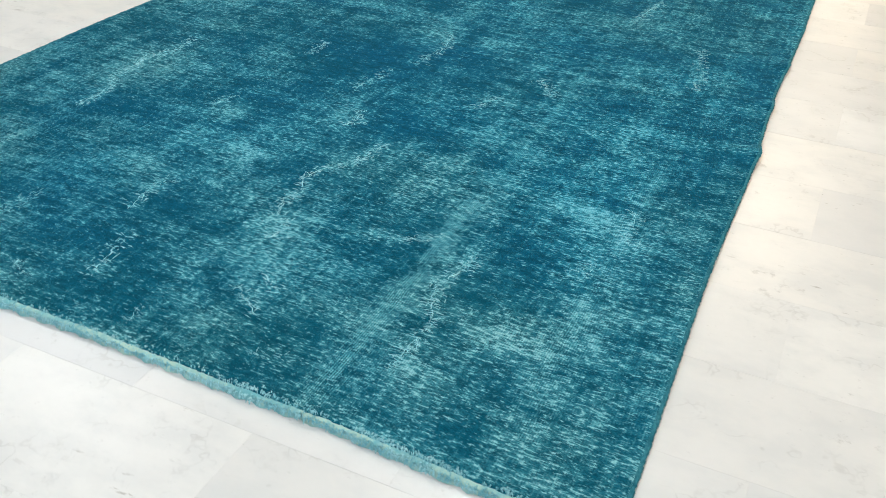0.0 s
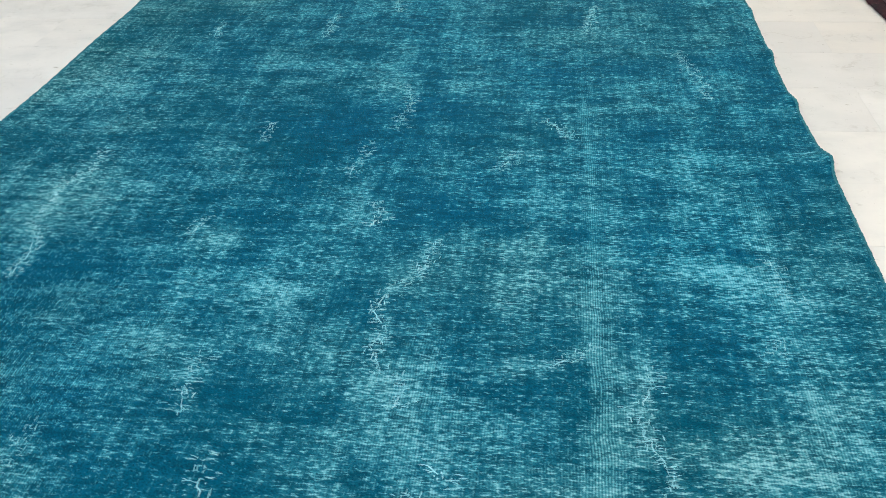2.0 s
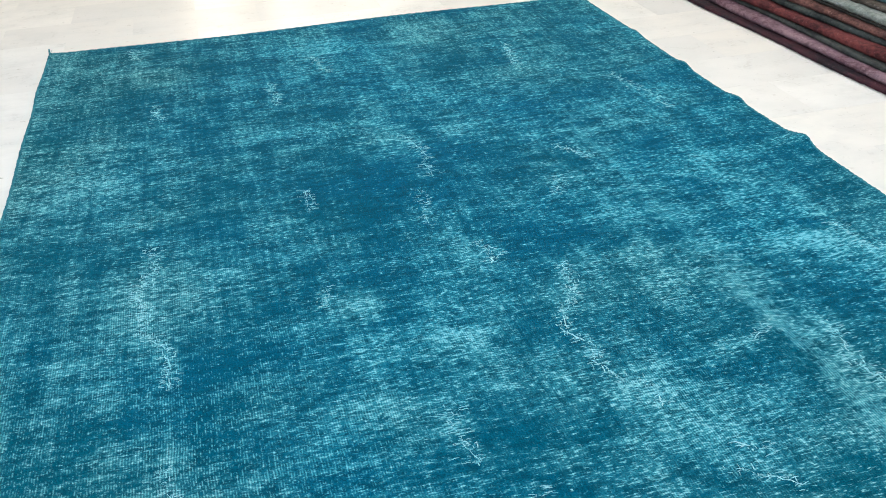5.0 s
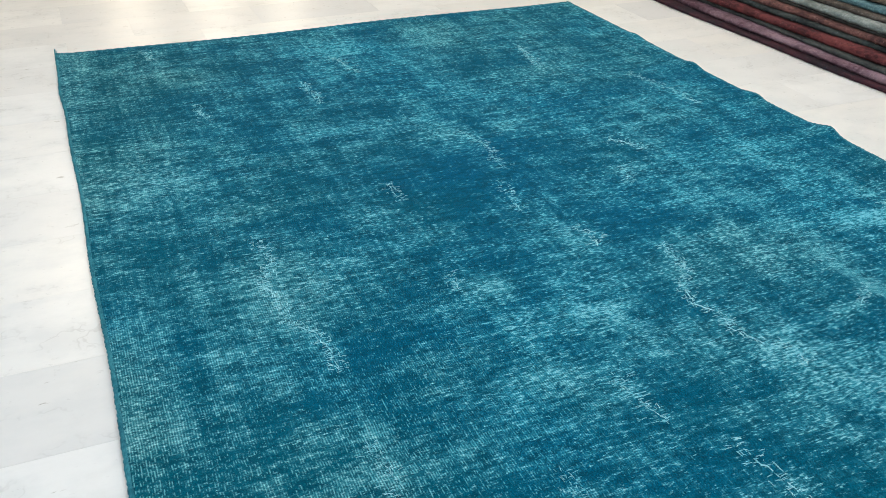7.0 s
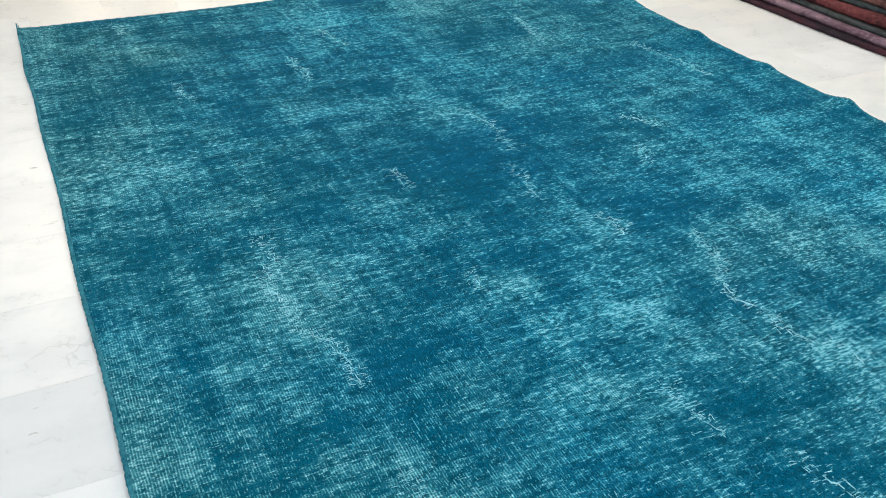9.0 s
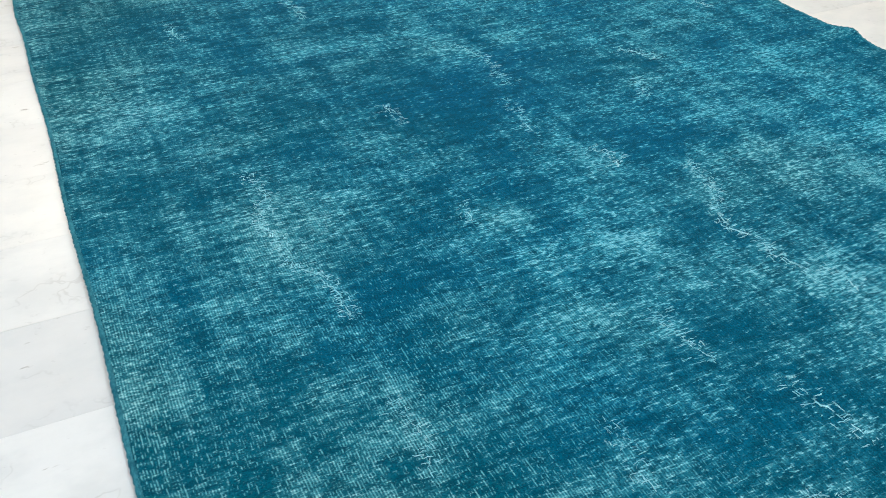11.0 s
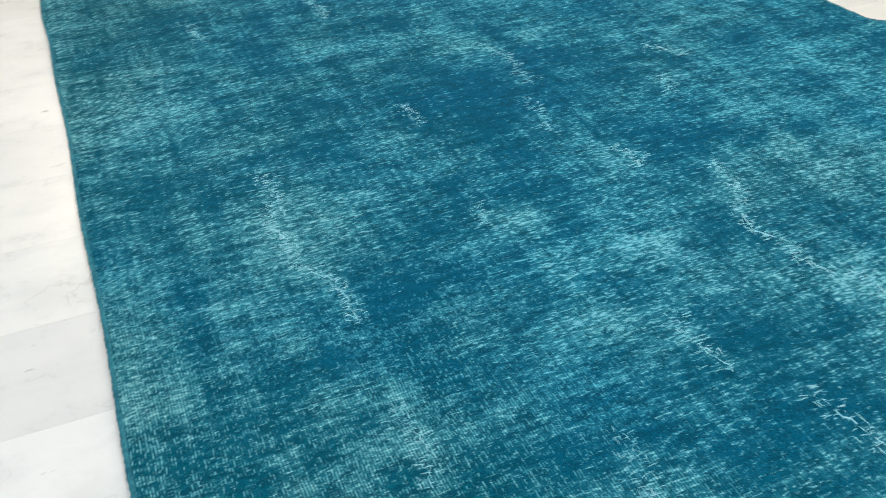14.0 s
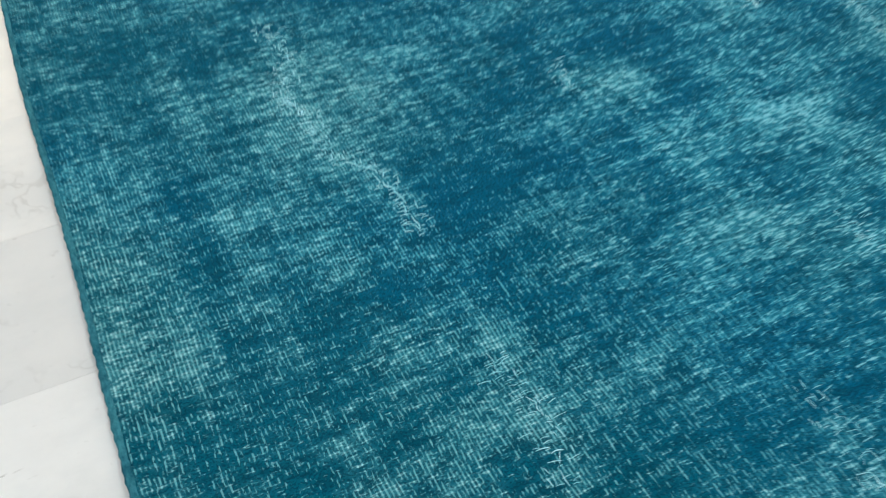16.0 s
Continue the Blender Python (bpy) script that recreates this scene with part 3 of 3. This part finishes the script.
    tagged(mesh_object("fringe", rows, faces, FRINGE, rug), "short pale turquoise cut cotton fringe", kind="stuff")
    # dark rolled end at the far side, with a stray tuft at the corner
    n, k, rows = 200, 6, []
    for i in range(n):
        xx = 0.002 + (RW - 0.03) * i / (n - 1)
        yy = float(far_edge(xx))
        for j in range(k):
            a, r = 2 * math.pi * j / k, 0.0055 * (1 + 0.15 * math.sin(i * 1.9))
            rows.append((xx, yy + r * math.cos(a), 0.0062 + float(lift(xx, yy)) * 0.7 + r * math.sin(a)))
    faces = [(i * k + j, (i + 1) * k + j, (i + 1) * k + (j + 1) % k, i * k + (j + 1) % k) for i in range(n - 1) for j in range(k)]
    tagged(mesh_object("end_binding", rows, faces, CORD, rug, True), "thin dark teal bound end")
    bm = bmesh.new()
    for j in range(7):
        m = Matrix.Translation((0.002, RL - 0.004, 0.008)) @ Euler((-0.9 + 0.1 * j, 0.25 * (j - 3), 0.3 * (j - 3))).to_matrix().to_4x4() @ Matrix.Translation((0, 0, 0.014))
        bmesh.ops.create_cone(bm, segments=5, radius1=0.0022, radius2=0.0008, depth=0.03, cap_ends=True, matrix=m)
    part("corner_tuft", bm, CORD, rug, "stray dark knot of yarn")
    return rug


build_rug()


# ---- the pile of folded rugs ----
def folded_rug(index, front, base, thick, depth, colours, label):
    """One folded rug of the pile: a slab with a soft rounded fold along its front, lying along y, a little bowed and lumpy."""
    rng = random.Random(100 + index)
    material = wool("old_wool", *colours, scale=55, stretch=(1.0, 0.8, 1.6), specks=0.75)
    n, arc = 420, 9
    ya, yb = 1.05 + 0.05 * rng.random(), 3.95 + 0.06 * rng.random()
    rows, faces = [], []
    p1, p2 = rng.uniform(0, 6), rng.uniform(0, 6)
    section = [(depth, 0.0)] + [(thick * 0.5 * (1 - math.sin(math.pi * a / (arc - 1))), thick * 0.5 * (1 - math.cos(math.pi * a / (arc - 1)))) for a in range(arc)] + [(depth, thick)]
    for i in range(n):
        f = i / (n - 1)
        y = ya + (yb - ya) * f
        off = 2.965 + (front - 2.965) * 0.92 + 0.042 + SLANT * (y - 2.4) + 0.010 * math.sin(y * 2.1 + p1) + 0.005 * math.sin(y * 6.3 + p2)
        fat = 1 + 0.07 * math.sin(y * 5 + p2) + 0.05 * math.sin(y * 17 + p1) + 0.05 * math.sin(y * 43 + p2) * math.sin(y * 9 + p1)
        for dx, dz in section:
            rows.append((off + dx + (0.0016 * math.sin(y * 190 + 40 * dz + p1) * math.sin(y * 31 + p2) + 0.0012 * math.sin(y * 74 + p2)), y, base + dz * (fat if dz > thick * 0.3 else 1)))
    k = len(section)
    for i in range(n - 1):
        for j in range(k):
            a, b = i * k + j, i * k + (j + 1) % k
            faces.append((a, a + k, b + k, b))
    faces += [tuple(range(k - 1, -1, -1)), tuple((n - 1) * k + j for j in range(k))]
    ob = mesh_object("folded_rug", rows, faces, material, None, True)
    return tagged(ob, label, "rug", group="pile of folded rugs")


SLANT = -0.045
PILE = [
    # front, thickness, dark and light colour, label
    (2.965, 0.021, ((0.010, 0.010, 0.016), (0.052, 0.015, 0.024)), "dark maroon folded wool rug at the bottom of the pile"),
    (3.015, 0.034, ((0.085, 0.040, 0.058), (0.25, 0.165, 0.20)), "faded mauve pink folded wool rug in the pile"),
    (3.060, 0.025, ((0.020, 0.024, 0.026), (0.065, 0.072, 0.070)), "thin charcoal grey folded rug in the pile"),
    (3.070, 0.044, ((0.035, 0.010, 0.014), (0.16, 0.042, 0.044)), "brick red folded wool rug in the pile"),
    (3.120, 0.030, ((0.015, 0.020, 0.022), (0.060, 0.072, 0.072)), "dark slate folded rug in the pile"),
    (3.135, 0.036, ((0.045, 0.020, 0.020), (0.20, 0.095, 0.085)), "brown red mottled folded rug in the pile"),
    (3.175, 0.016, ((0.018, 0.018, 0.017), (0.05, 0.05, 0.045)), "thin black brown folded rug in the pile"),
    (3.180, 0.034, ((0.13, 0.16, 0.155), (0.30, 0.33, 0.32)), "pale grey green folded rug in the pile"),
    (3.230, 0.026, ((0.05, 0.042, 0.036), (0.15, 0.125, 0.11)), "taupe folded rug in the pile"),
    (3.245, 0.038, ((0.06, 0.12, 0.14), (0.16, 0.28, 0.31)), "faded teal folded rug in the pile"),
    (3.300, 0.032, ((0.06, 0.045, 0.036), (0.17, 0.14, 0.11)), "brown folded rug on top of the pile"),
    (3.340, 0.034, ((0.02, 0.024, 0.03), (0.07, 0.08, 0.09)), "dark grey folded rug on top of the pile"),
]
height = 0.001
for index, (front_x, thick, colours, label) in enumerate(PILE):
    folded_rug(index, front_x, height, thick * 0.76, 1.05, colours, label)
    height += thick * 0.76


# ---- ceiling lights ----
def ceiling_light(x, y, sx, sy):
    light = tagged(new("ceiling_light"), "white metal ceiling light set in the ceiling", "ceiling light", group="ceiling lights")
    light.location = (x, y, CEIL)
    w = 0.03
    part("frame", box((-sx / 2 - w, -sy / 2 - w, -0.05), (-sx / 2, sy / 2 + w, 0)), FRAME, light)
    part("frame", box((sx / 2, -sy / 2 - w, -0.05), (sx / 2 + w, sy / 2 + w, 0)), FRAME, light)
    part("frame", box((-sx / 2, -sy / 2 - w, -0.05), (sx / 2, -sy / 2, 0)), FRAME, light)
    part("frame", box((-sx / 2, sy / 2, -0.05), (sx / 2, sy / 2 + w, 0)), FRAME, light)


for px, py in PANELS:
    ceiling_light(px, py, 1.16, 0.56)
for px, py in SPOTS:
    ceiling_light(px, py, 0.56, 0.56)


# ---- warm wall lights on the far wall ----
def wall_light(x, z):
    light = tagged(new("wall_light"), "white framed warm light on the far showroom wall", "wall light", group="wall lights")
    light.location = (x, Y1, z)
    part("back_plate", box((-0.22, -0.03, -0.39), (0.22, 0.0, 0.39), 0.004), FRAME, light)
    for sx in (-1, 1):
        part("frame", box((sx * 0.23 - 0.015, -0.10, -0.40), (sx * 0.23 + 0.015, 0.0, 0.40), 0.003), FRAME, light)
        part("frame", box((-0.213, -0.10, sx * 0.40 - 0.012), (0.213, 0.0, sx * 0.40 + 0.012), 0.003), FRAME, light)


for px, pz in WALL_LAMPS:
    wall_light(px, pz)


# ---- marble tiles ----
TX, TY, JOINT = 0.594, 0.3065, 0.0004
ROW0, COL0 = 0.552, -0.2425


def tile_mesh(sx, sy):
    me = bpy.data.meshes.new("tile")
    b, hx, hy = 0.00025, sx / 2 - JOINT / 2, sy / 2 - JOINT / 2
    rings = [(0, -0.001), (0, -b), (b, 0)]
    verts = [(sgx * (hx - i), sgy * (hy - i), z) for i, z in rings for sgx, sgy in ((-1, -1), (1, -1), (1, 1), (-1, 1))]
    faces = [(r * 4 + j, r * 4 + (j + 1) % 4, r * 4 + 4 + (j + 1) % 4, r * 4 + 4 + j) for r in range(2) for j in range(4)] + [(8, 9, 10, 11)]
    me.from_pydata(verts, [], faces)
    me.materials.append(MARBLE)
    return me


TILE = tile_mesh(TX, TY)
rng = random.Random(9)
rest_v, rest_f = [], []
near = 0
for r in range(-17, 32):
    for c in range(-7, 12):
        cx = COL0 + (c + 0.5) * TX + (0 if r % 2 == 0 else TX / 2)
        cy = ROW0 + (r + 0.5) * TY
        if not (X0 < cx - TX / 2 and cx + TX / 2 < X1 and Y0 < cy - TY / 2 and cy + TY / 2 < Y1):
            continue
        if -1.8 < cx < 4.4 and -1.6 < cy < 6.2:
            ob = new("tile", TILE)
            ob.parent = floor
            ob.location = (cx, cy, rng.uniform(-0.0002, 0.0002))
            ob.rotation_euler = (rng.uniform(-0.0006, 0.0006), rng.uniform(-0.0004, 0.0004), 0)
            near += 1
        else:
            base = len(rest_v)
            rest_v += [(cx + v.co.x, cy + v.co.y, v.co.z) for v in TILE.vertices]
            rest_f += [tuple(base + i for i in p.vertices) for p in TILE.polygons]
tagged(mesh_object("tile_field", rest_v, rest_f, MARBLE, floor), "", kind="stuff")
